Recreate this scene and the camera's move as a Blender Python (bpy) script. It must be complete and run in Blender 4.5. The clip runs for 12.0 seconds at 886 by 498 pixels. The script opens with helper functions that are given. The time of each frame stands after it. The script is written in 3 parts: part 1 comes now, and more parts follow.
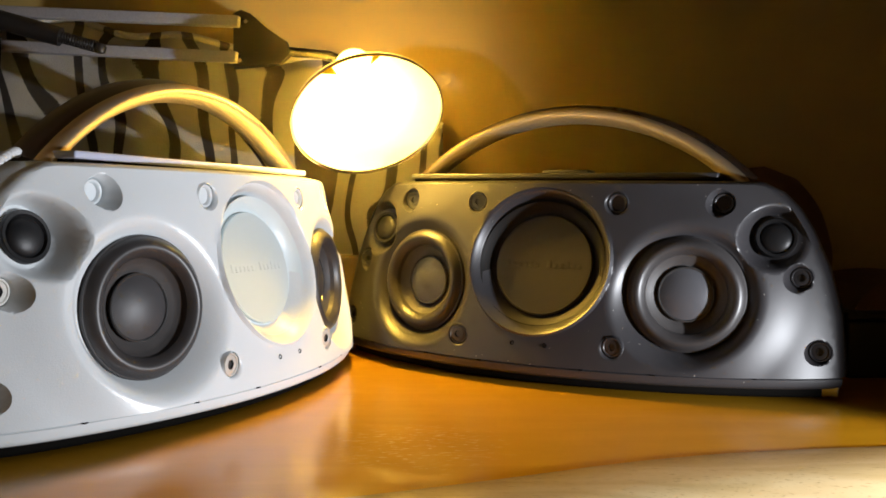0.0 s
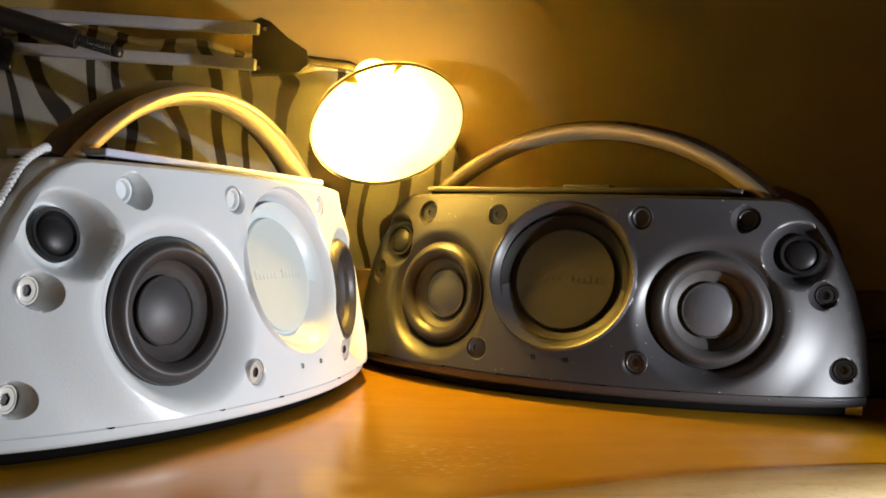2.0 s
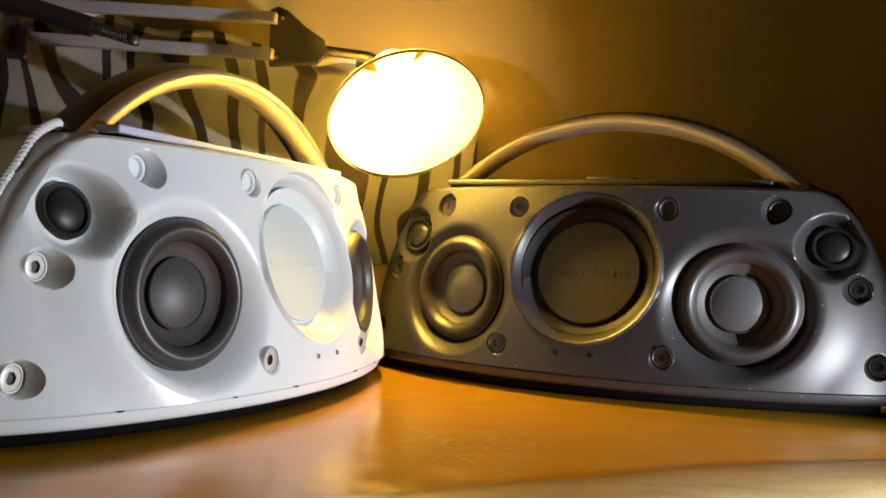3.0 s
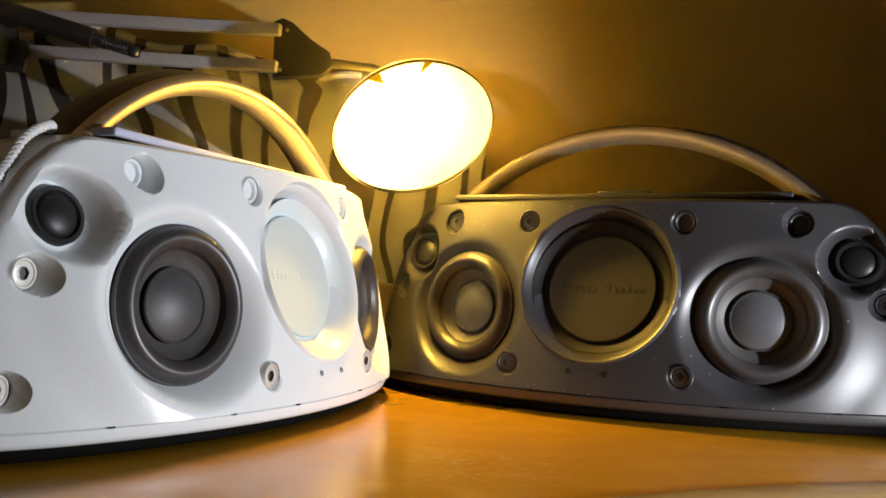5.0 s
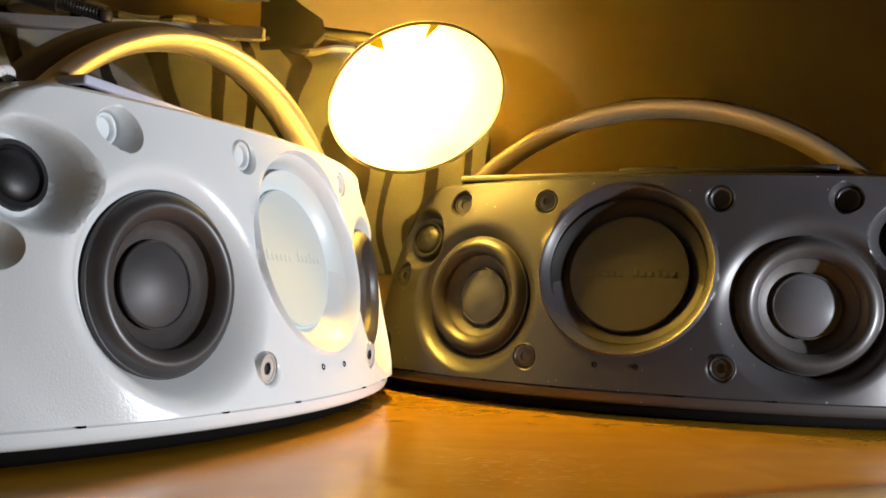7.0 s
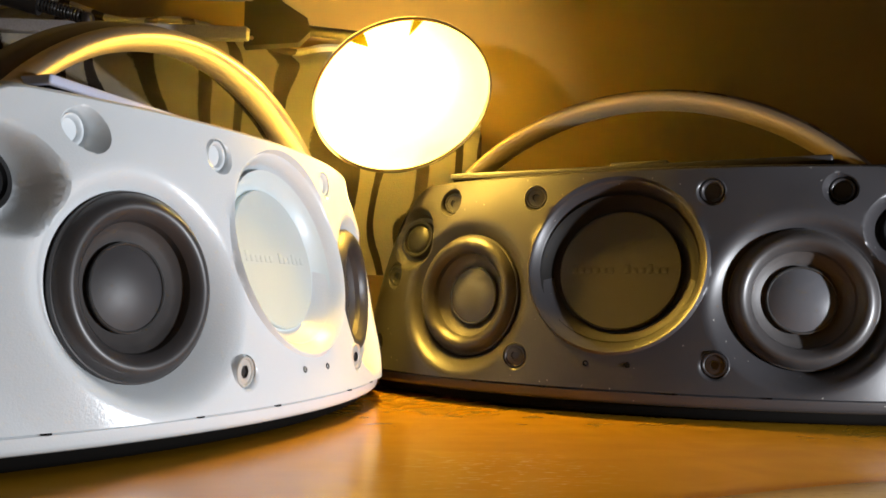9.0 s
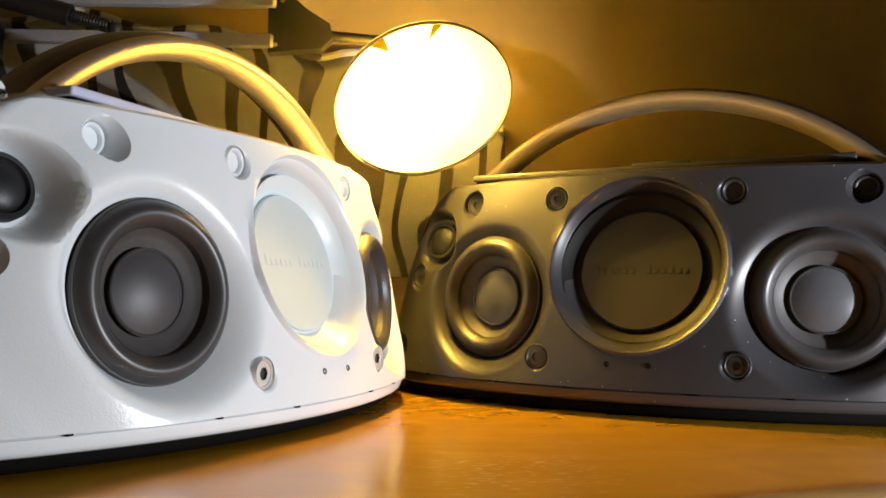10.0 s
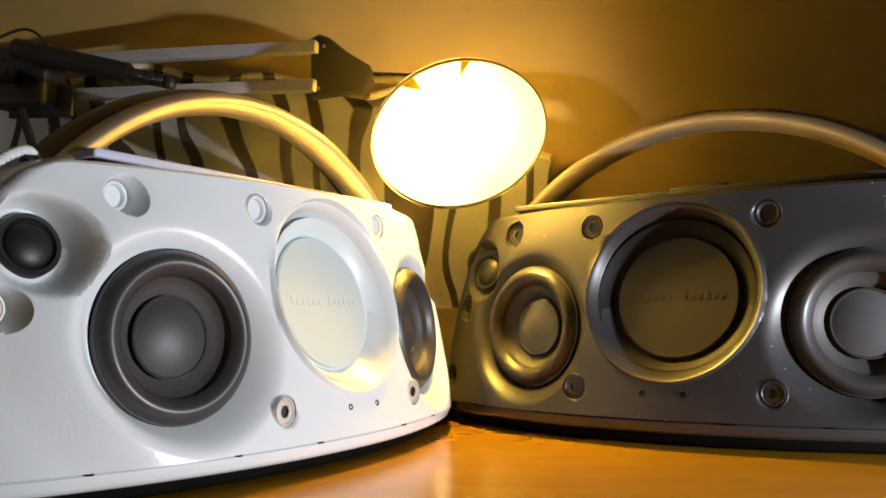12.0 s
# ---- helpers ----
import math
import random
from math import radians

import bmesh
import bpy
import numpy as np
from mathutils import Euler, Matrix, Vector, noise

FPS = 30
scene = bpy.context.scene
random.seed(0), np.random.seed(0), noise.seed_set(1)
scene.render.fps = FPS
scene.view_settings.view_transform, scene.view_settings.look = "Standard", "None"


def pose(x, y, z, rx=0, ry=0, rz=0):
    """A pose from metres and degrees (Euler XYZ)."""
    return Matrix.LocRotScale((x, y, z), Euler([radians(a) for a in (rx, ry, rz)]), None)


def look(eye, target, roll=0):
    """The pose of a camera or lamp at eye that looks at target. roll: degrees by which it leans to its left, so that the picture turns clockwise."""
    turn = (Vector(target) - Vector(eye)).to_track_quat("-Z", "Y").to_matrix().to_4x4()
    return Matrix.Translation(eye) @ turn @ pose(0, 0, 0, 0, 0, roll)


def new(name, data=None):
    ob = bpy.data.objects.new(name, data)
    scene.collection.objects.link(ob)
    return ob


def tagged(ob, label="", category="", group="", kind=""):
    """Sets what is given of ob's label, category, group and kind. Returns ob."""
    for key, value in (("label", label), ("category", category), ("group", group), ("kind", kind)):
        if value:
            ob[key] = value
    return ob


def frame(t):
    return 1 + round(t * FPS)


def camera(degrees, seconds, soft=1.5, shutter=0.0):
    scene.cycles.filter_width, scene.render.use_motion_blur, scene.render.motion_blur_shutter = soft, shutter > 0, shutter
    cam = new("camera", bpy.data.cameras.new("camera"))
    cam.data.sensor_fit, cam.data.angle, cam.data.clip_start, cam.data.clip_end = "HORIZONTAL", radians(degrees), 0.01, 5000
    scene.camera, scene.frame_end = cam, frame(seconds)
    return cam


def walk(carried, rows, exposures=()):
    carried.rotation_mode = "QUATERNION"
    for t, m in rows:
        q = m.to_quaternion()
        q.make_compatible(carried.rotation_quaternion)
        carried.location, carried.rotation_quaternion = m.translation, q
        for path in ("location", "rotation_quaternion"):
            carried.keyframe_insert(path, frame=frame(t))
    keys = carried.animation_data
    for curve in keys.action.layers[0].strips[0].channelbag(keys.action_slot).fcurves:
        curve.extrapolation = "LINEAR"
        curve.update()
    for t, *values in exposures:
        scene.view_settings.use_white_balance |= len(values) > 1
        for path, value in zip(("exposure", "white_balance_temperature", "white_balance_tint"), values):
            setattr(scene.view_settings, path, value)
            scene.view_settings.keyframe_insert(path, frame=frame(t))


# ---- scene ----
cam = camera(53.2, 12.0, soft=1.7)
PATH = [
    (0, (0.0704, -0.6360, 0.1311), (0.1226, -0.0389, 0.1028), 0.84),
    (0.5, (0.0640, -0.6374, 0.1355), (0.1255, -0.0411, 0.1103), 0.80),
    (1, (0.0521, -0.6392, 0.1330), (0.1196, -0.0433, 0.1124), 1.07),
    (1.5, (0.0467, -0.6338, 0.1267), (0.1153, -0.0379, 0.1110), 1.49),
    (2, (0.0391, -0.6254, 0.1198), (0.1061, -0.0293, 0.1091), 1.92),
    (2.5, (0.0364, -0.6143, 0.1091), (0.0988, -0.0176, 0.1037), 2.15),
    (3, (0.0375, -0.6082, 0.1010), (0.0946, -0.0110, 0.1014), 2.29),
    (5, (0.0369, -0.5857, 0.0890), (0.0906, 0.0115, 0.1112), 2.31),
    (5.5, (0.0315, -0.5710, 0.0867), (0.0889, 0.0258, 0.1102), 2.19),
    (6, (0.0244, -0.5492, 0.0770), (0.0871, 0.0469, 0.1034), 2.04),
    (6.5, (0.0212, -0.5310, 0.0731), (0.0882, 0.0645, 0.1020), 1.93),
    (7, (0.0194, -0.5208, 0.0711), (0.0916, 0.0740, 0.1024), 1.87),
    (9, (0.0348, -0.5129, 0.0699), (0.1002, 0.0827, 0.1025), 0.96),
    (9.5, (0.0397, -0.5164, 0.0717), (0.0927, 0.0804, 0.1041), 0.76),
    (10, (0.0459, -0.5176, 0.0707), (0.0849, 0.0802, 0.1034), 0.61),
    (10.5, (0.0524, -0.5195, 0.0711), (0.0732, 0.0792, 0.1052), 0.46),
    (11, (0.0619, -0.5190, 0.0773), (0.0624, 0.0799, 0.1140), 0.19),
    (11.5, (0.0713, -0.5204, 0.0765), (0.0537, 0.0779, 0.1182), -0.31),
    (12, (0.0950, -0.5273, 0.0787), (0.0586, 0.0698, 0.1249), -0.97),
]
walk(cam, [(t, look(eye, target, roll)) for t, eye, target, roll in PATH])

# ---- world, lights, exposure ----
world = bpy.data.worlds.new("world")
scene.world = world
world.use_nodes = True
world.node_tree.nodes["Background"].inputs[0].default_value = (1.0, 0.80, 0.50, 1)
world.node_tree.nodes["Background"].inputs[1].default_value = 0.05

# a cool white torch held low outside the view, beyond the black speaker
torch_data = bpy.data.lights.new("torch_light", "SPOT")
scene.view_settings.exposure = 0.25
torch_data.energy, torch_data.color = 16, (0.90, 0.935, 1.0)
torch_data.spot_size, torch_data.spot_blend, torch_data.shadow_soft_size = radians(84), 0.5, 0.007
torch = new("torch_light", torch_data)
torch.matrix_world = look((0.585, -0.33, 0.036), (-0.37, -0.045, 0.16))

LAMP_C = Vector((0.071, 0.077, 0.202))
LAMP_N = Vector((0.264, -0.943, -1.0)).normalized()


# ---- materials ----
def shader(name, base, rough=0.5, metal=0.0, vary=0.12, scale=40.0, bump=0.0, bump_scale=400.0, coat=0.0, second=None, rough_vary=0.1):
    """A principled material whose colour and roughness vary at two scales (metres)."""
    m = bpy.data.materials.new(name)
    m.use_nodes = True
    nt = m.node_tree
    n, l = nt.nodes, nt.links
    bs = n["Principled BSDF"]
    tc = n.new("ShaderNodeTexCoord")
    big = n.new("ShaderNodeTexNoise")
    big.inputs["Scale"].default_value, big.inputs["Detail"].default_value = scale, 6
    fine = n.new("ShaderNodeTexNoise")
    fine.inputs["Scale"].default_value, fine.inputs["Detail"].default_value = bump_scale, 4
    l.new(tc.outputs["Object"], big.inputs["Vector"])
    l.new(tc.outputs["Object"], fine.inputs["Vector"])
    mix = n.new("ShaderNodeMix")
    mix.data_type = "RGBA"
    lo = [c * (1 - vary) for c in base]
    hi = [min(1, c * (1 + vary)) for c in (second or base)]
    mix.inputs["A"].default_value, mix.inputs["B"].default_value = (*lo, 1), (*hi, 1)
    l.new(big.outputs["Fac"], mix.inputs["Factor"])
    l.new(mix.outputs["Result"], bs.inputs["Base Color"])
    mr = n.new("ShaderNodeMapRange")
    mr.inputs["To Min"].default_value, mr.inputs["To Max"].default_value = max(0.02, rough - rough_vary), min(1, rough + rough_vary)
    l.new(big.outputs["Fac"], mr.inputs["Value"])
    l.new(mr.outputs["Result"], bs.inputs["Roughness"])
    bs.inputs["Metallic"].default_value = metal
    bs.inputs["Coat Weight"].default_value = coat
    bs.inputs["Coat Roughness"].default_value = 0.08
    if bump:
        b = n.new("ShaderNodeBump")
        b.inputs["Strength"].default_value, b.inputs["Distance"].default_value = bump, 0.0004
        l.new(fine.outputs["Fac"], b.inputs["Height"])
        l.new(b.outputs["Normal"], bs.inputs["Normal"])
    return m


WHITE = shader("white_plastic", (0.64, 0.68, 0.70), 0.24, vary=0.03, bump=0.22, bump_scale=1100, rough_vary=0.05)
WHITE.node_tree.nodes["Principled BSDF"].inputs["Specular IOR Level"].default_value = 0.42
WHITE_DISC = shader("white_disc", (0.48, 0.55, 0.56), 0.4, vary=0.03)
WHITE_RIM = shader("white_top", (0.42, 0.45, 0.60), 0.42, vary=0.04)
BLACK = shader("black_plastic", (0.032, 0.0305, 0.033), 0.39, vary=0.12, bump=0.05, bump_scale=1800, rough_vary=0.02)
BLACK_DISC = shader("black_disc", (0.030, 0.027, 0.021), 0.6, vary=0.1)
# recess wall of the black badge, its shade put into a darker colour
BLACK_RING_SHADE = shader("black_ring_shade", (0.010, 0.009, 0.008), 0.6, vary=0.1)
BLACK_RING_SHADE.node_tree.nodes["Principled BSDF"].inputs["Specular IOR Level"].default_value = 0.15
WHITE_RING = shader("white_ring", (0.60, 0.68, 0.70), 0.4, vary=0.03)
RUBBER = shader("rubber", (0.036, 0.033, 0.033), 0.40, vary=0.2, scale=90)
CONE = shader("cone_paper", (0.046, 0.042, 0.041), 0.55, vary=0.25, scale=120, bump=0.1)
CAP = shader("cap_cloth", (0.036, 0.034, 0.036), 0.5, vary=0.1, scale=60, bump=0.15, bump_scale=2500)
CAP_GREY = shader("cap_grey", (0.075, 0.076, 0.084), 0.34, vary=0.1, scale=60, bump=0.1, bump_scale=2500)
GLUE = shader("glue_bead", (0.04, 0.04, 0.04), 0.10, vary=0.3, scale=300, bump=0.6, bump_scale=300)
TWEET = shader("tweeter_silk", (0.012, 0.012, 0.013), 0.44, vary=0.2, bump=0.2, bump_scale=1500)
TWEET.node_tree.nodes["Principled BSDF"].inputs["Specular IOR Level"].default_value = 0.35
STEEL = shader("polished_steel", (0.72, 0.58, 0.36), 0.36, 0.85, vary=0.06, scale=60, rough_vary=0.04)
# darker copy of the steel: the dim room it reflects is in the colour
HANDLE_REFLECTION = shader("handle_dark_reflection", (0.12, 0.09, 0.07), 0.28, 0.8, vary=0.1, rough_vary=0.05)
SCREW_GREY = shader("screw_grey", (0.58, 0.57, 0.53), 0.4, 0.3)
SCREW_STEEL = shader("screw_steel", (0.12, 0.12, 0.12), 0.35, 0.8)
SCREW_DARK = shader("screw_dark", (0.05, 0.05, 0.05), 0.35, 0.7)
# near-black for real holes and for the shade painted under the speakers
HOLE_SHADE = shader("hole_and_shade", (0.004, 0.0035, 0.003), 0.8)
HOLE_SHADE.node_tree.nodes["Principled BSDF"].inputs["Specular IOR Level"].default_value = 0.05
VOID = shader("vent_void", (0.075, 0.060, 0.002), 1.0)
VOID.node_tree.nodes["Principled BSDF"].inputs["Specular IOR Level"].default_value = 0.0
ARM_GREY = shader("arm_paint", (0.50, 0.49, 0.52), 0.45, 0.2, vary=0.35, scale=900, bump=0.5, bump_scale=1500)
ARM_BLACK = shader("arm_black", (0.014, 0.012, 0.011), 0.45, vary=0.2)
CHROME = shader("chrome", (0.7, 0.68, 0.65), 0.15, 1.0)
WALL = shader("wall_paint", (0.35, 0.240, 0.070), 0.6, vary=0.1, scale=6, bump=0.15, bump_scale=250)
# pale paint for unseen surfaces that bounce lamp and torch light back
ROOM_BOUNCE = shader("bounce_paint", (0.82, 0.72, 0.55), 0.8, vary=0.1, scale=2)
# colour of the unseen east wall, chosen for how little light it returns
DIM = shader("unseen_dim_wall", (0.10, 0.055, 0.025), 0.7, vary=0.2, scale=3)
CORD = shader("cord_cotton", (0.7, 0.7, 0.7), 0.8, vary=0.1, scale=400)
CLOTH = shader("brown_cloth", (0.10, 0.05, 0.028), 0.9, vary=0.25, scale=30, bump=0.4)


def wood(name, dark, light, rough, stretch, flecks, coat=0.0, smudge=0.08, relief=0.010, scuff=None):
    """Grain that runs along x, with short flecks and smudged gloss."""
    m = bpy.data.materials.new(name)
    m.use_nodes = True
    n, l = m.node_tree.nodes, m.node_tree.links
    bs = n["Principled BSDF"]
    tc = n.new("ShaderNodeTexCoord")
    mp = n.new("ShaderNodeMapping")
    mp.inputs["Scale"].default_value = (1, stretch, stretch)
    l.new(tc.outputs["Object"], mp.inputs["Vector"])
    g = n.new("ShaderNodeTexNoise")
    g.inputs["Scale"].default_value, g.inputs["Detail"].default_value, g.inputs["Distortion"].default_value = 9, 8, 0.6
    l.new(mp.outputs["Vector"], g.inputs["Vector"])
    mix = n.new("ShaderNodeMix")
    mix.data_type = "RGBA"
    mix.inputs["A"].default_value, mix.inputs["B"].default_value = (*dark, 1), (*light, 1)
    mr = n.new("ShaderNodeMapRange")
    mr.inputs["From Min"].default_value, mr.inputs["From Max"].default_value = 0.3, 0.7
    l.new(g.outputs["Fac"], mr.inputs["Value"])
    l.new(mr.outputs["Result"], mix.inputs["Factor"])
    fm = n.new("ShaderNodeMapping")
    fm.inputs["Scale"].default_value = (170, 1600, 1600)
    l.new(tc.outputs["Object"], fm.inputs["Vector"])
    fl = n.new("ShaderNodeTexNoise")
    fl.inputs["Scale"].default_value, fl.inputs["Detail"].default_value = 1.0, 2
    l.new(fm.outputs["Vector"], fl.inputs["Vector"])
    fr = n.new("ShaderNodeMapRange")
    fr.inputs["From Min"].default_value, fr.inputs["From Max"].default_value = 0.62, 0.72
    fr.inputs["To Max"].default_value = flecks
    l.new(fl.outputs["Fac"], fr.inputs["Value"])
    dk = n.new("ShaderNodeMix")
    dk.data_type = "RGBA"
    dk.inputs["B"].default_value = (*[c * 0.45 for c in dark], 1)
    l.new(fr.outputs["Result"], dk.inputs["Factor"])
    l.new(mix.outputs["Result"], dk.inputs["A"])
    l.new(dk.outputs["Result"], bs.inputs["Base Color"])
    sm = n.new("ShaderNodeTexNoise")
    sm.inputs["Scale"].default_value, sm.inputs["Detail"].default_value, sm.inputs["Distortion"].default_value = 22, 8, 1.5
    l.new(tc.outputs["Object"], sm.inputs["Vector"])
    rr = n.new("ShaderNodeMapRange")
    rr.inputs["From Min"].default_value, rr.inputs["From Max"].default_value = 0.35, 0.7
    rr.inputs["To Min"].default_value, rr.inputs["To Max"].default_value = rough - smudge, rough + smudge
    l.new(sm.outputs["Fac"], rr.inputs["Value"])
    l.new(rr.outputs["Result"], bs.inputs["Roughness"])
    if relief:
        b = n.new("ShaderNodeBump")
        b.inputs["Strength"].default_value, b.inputs["Distance"].default_value = relief, 0.0004
        l.new(g.outputs["Fac"], b.inputs["Height"])
        l.new(b.outputs["Normal"], bs.inputs["Normal"])
    if scuff:
        # a worn patch of short pale scratches round one place
        away = n.new("ShaderNodeVectorMath")
        away.operation = "DISTANCE"
        away.inputs[1].default_value = (scuff[0], scuff[1], 0)
        l.new(tc.outputs["Object"], away.inputs[0])
        patch = n.new("ShaderNodeMapRange")
        patch.inputs["From Min"].default_value, patch.inputs["From Max"].default_value = scuff[2], scuff[2] * 0.3
        l.new(away.outputs["Value"], patch.inputs["Value"])
        sp = n.new("ShaderNodeMapping")
        sp.inputs["Scale"].default_value = (150, 420, 1)
        sp.inputs["Rotation"].default_value = (0, 0, radians(12))
        l.new(tc.outputs["Object"], sp.inputs["Vector"])
        sn = n.new("ShaderNodeTexNoise")
        sn.inputs["Scale"].default_value, sn.inputs["Detail"].default_value = 1.0, 3
        l.new(sp.outputs["Vector"], sn.inputs["Vector"])
        sr = n.new("ShaderNodeMapRange")
        sr.inputs["From Min"].default_value, sr.inputs["From Max"].default_value = 0.57, 0.66
        sr.inputs["To Max"].default_value = 0.5
        l.new(sn.outputs["Fac"], sr.inputs["Value"])
        am = n.new("ShaderNodeMath")
        am.operation = "MULTIPLY"
        l.new(sr.outputs["Result"], am.inputs[0])
        l.new(patch.outputs["Result"], am.inputs[1])
        pale = n.new("ShaderNodeMix")
        pale.data_type = "RGBA"
        pale.inputs["B"].default_value = (0.75, 0.55, 0.22, 1)
        l.new(am.outputs[0], pale.inputs["Factor"])
        l.new(dk.outputs["Result"], pale.inputs["A"])
        l.new(pale.outputs["Result"], bs.inputs["Base Color"])
    return m


def specked(m, color, amount):
    """Adds fine dust specks to a plain material."""
    n, l = m.node_tree.nodes, m.node_tree.links
    bs = n["Principled BSDF"]
    old = bs.inputs["Base Color"].links[0].from_socket
    tc = n.new("ShaderNodeTexCoord")
    v = n.new("ShaderNodeTexVoronoi")
    v.inputs["Scale"].default_value = 130
    l.new(tc.outputs["Object"], v.inputs["Vector"])
    pick = n.new("ShaderNodeTexNoise")
    pick.inputs["Scale"].default_value, pick.inputs["Detail"].default_value = 55, 3
    l.new(tc.outputs["Object"], pick.inputs["Vector"])
    near = n.new("ShaderNodeMath")
    near.operation = "LESS_THAN"
    near.inputs[1].default_value = 0.055
    l.new(v.outputs["Distance"], near.inputs[0])
    some = n.new("ShaderNodeMath")
    some.operation = "GREATER_THAN"
    some.inputs[1].default_value = amount
    l.new(pick.outputs["Fac"], some.inputs[0])
    both = n.new("ShaderNodeMath")
    both.operation = "MULTIPLY"
    l.new(near.outputs[0], both.inputs[0])
    l.new(some.outputs[0], both.inputs[1])
    mix = n.new("ShaderNodeMix")
    mix.data_type = "RGBA"
    mix.inputs["B"].default_value = (*color, 1)
    l.new(both.outputs[0], mix.inputs["Factor"])
    l.new(old, mix.inputs["A"])
    l.new(mix.outputs["Result"], bs.inputs["Base Color"])


def zebra_cloth():
    m = bpy.data.materials.new("zebra_plush")
    m.use_nodes = True
    n, l = m.node_tree.nodes, m.node_tree.links
    bs = n["Principled BSDF"]
    tc = n.new("ShaderNodeTexCoord")
    mp = n.new("ShaderNodeMapping")
    mp.inputs["Scale"].default_value = (1, 1, 0.5)
    mp.inputs["Rotation"].default_value = (0, radians(8), 0)
    l.new(tc.outputs["Object"], mp.inputs["Vector"])
    w = n.new("ShaderNodeTexWave")
    w.bands_direction = "X"
    w.inputs["Scale"].default_value, w.inputs["Distortion"].default_value = 9.5, 9.5
    w.inputs["Detail"].default_value, w.inputs["Detail Scale"].default_value = 1.0, 1.6
    l.new(mp.outputs["Vector"], w.inputs["Vector"])
    fur = n.new("ShaderNodeTexNoise")
    fur.inputs["Scale"].default_value, fur.inputs["Detail"].default_value = 900, 3
    l.new(tc.outputs["Object"], fur.inputs["Vector"])
    add = n.new("ShaderNodeMath")
    add.operation = "MULTIPLY_ADD"
    add.inputs[1].default_value, add.inputs[2].default_value = 0.22, -0.11
    l.new(fur.outputs["Fac"], add.inputs[0])
    tot = n.new("ShaderNodeMath")
    l.new(w.outputs["Fac"], tot.inputs[0])
    l.new(add.outputs[0], tot.inputs[1])
    ramp = n.new("ShaderNodeValToRGB")
    ramp.color_ramp.elements[0].position, ramp.color_ramp.elements[1].position = 0.21, 0.27
    ramp.color_ramp.elements[0].color, ramp.color_ramp.elements[1].color = (0.050, 0.040, 0.032, 1), (0.54, 0.51, 0.46, 1)
    l.new(tot.outputs[0], ramp.inputs["Fac"])
    l.new(ramp.outputs["Color"], bs.inputs["Base Color"])
    bs.inputs["Roughness"].default_value = 0.95
    b = n.new("ShaderNodeBump")
    b.inputs["Strength"].default_value, b.inputs["Distance"].default_value = 0.6, 0.001
    l.new(fur.outputs["Fac"], b.inputs["Height"])
    l.new(b.outputs["Normal"], bs.inputs["Normal"])
    return m


def glow(name, color, strength):
    m = bpy.data.materials.new(name)
    m.use_nodes = True
    n, l = m.node_tree.nodes, m.node_tree.links
    n.remove(n["Principled BSDF"])
    e = n.new("ShaderNodeEmission")
    e.inputs["Color"].default_value, e.inputs["Strength"].default_value = (*color, 1), strength
    l.new(e.outputs[0], n["Material Output"].inputs["Surface"])
    return m


DESK = wood("desk_varnish", (0.49, 0.243, 0.010), (0.54, 0.272, 0.013), 0.2, 7, 0.10, smudge=0.06, relief=0.0, scuff=(0.10, -0.155, 0.06))
BEECH = wood("beech", (0.42, 0.29, 0.125), (0.54, 0.40, 0.21), 0.22, 8, 0.65, smudge=0.05)
LEDGE = wood("ledge_wood", (0.13, 0.09, 0.035), (0.17, 0.12, 0.05), 0.5, 6, 0.4)
BLACK.node_tree.nodes["Principled BSDF"].inputs["Specular IOR Level"].default_value = 0.52
specked(BLACK, (0.32, 0.31, 0.28), 0.39)
ZEBRA = zebra_cloth()
LIT = glow("lamp_bulb", (1.0, 0.59, 0.08), 410)


def thin(m, color, share):
    """Lets a share of the light pass through a thin shell."""
    n, l = m.node_tree.nodes, m.node_tree.links
    t = n.new("ShaderNodeBsdfTranslucent")
    t.inputs["Color"].default_value = (*color, 1)
    mix = n.new("ShaderNodeMixShader")
    mix.inputs["Fac"].default_value = share
    l.new(n["Principled BSDF"].outputs[0], mix.inputs[1])
    l.new(t.outputs[0], mix.inputs[2])
    l.new(mix.outputs[0], n["Material Output"].inputs["Surface"])
    return m


# reflector and shade leak bulb light to imitate haze glowing round the lamp
REFLECTOR = thin(shader("reflector_enamel", (0.9, 0.88, 0.82), 0.5, vary=0.02), (1.0, 1.0, 0.8), 0.37)
SHADE = thin(shader("shade_glow", (0.42, 0.3, 0.12), 0.45, vary=0.1), (1.0, 0.97, 0.7), 0.92)


# ---- mesh helpers ----
def finish(name, bm, material, smooth=40):
    me = bpy.data.meshes.new(name)
    bmesh.ops.recalc_face_normals(bm, faces=bm.faces)
    for f in bm.faces:
        f.smooth = True
    bm.to_mesh(me)
    bm.free()
    me.set_sharp_from_angle(angle=radians(smooth))
    me.materials.append(material)
    return me


def part(name, bm, material, parent=None, label="", smooth=40):
    ob = new(name, finish(name, bm, material, smooth))
    if parent:
        ob.parent = parent
    if label:
        ob["label"] = label
    return ob


def box(bm, a, b, bevel=0.0):
    lo, hi = Vector(a), Vector(b)
    made = bmesh.ops.create_cube(bm, size=1)["verts"]
    for v in made:
        v.co = Vector([lo[i] + (v.co[i] + 0.5) * (hi[i] - lo[i]) for i in range(3)])
    if bevel:
        edges = list({e for v in made for e in v.link_edges})
        bmesh.ops.bevel(bm, geom=edges, offset=bevel, segments=3, profile=0.5, affect="EDGES")
    return bm


def axis_frame(centre, normal):
    """A matrix whose z axis is the normal."""
    return Matrix.Translation(centre) @ Vector(normal).to_track_quat("Z", "Y").to_matrix().to_4x4()


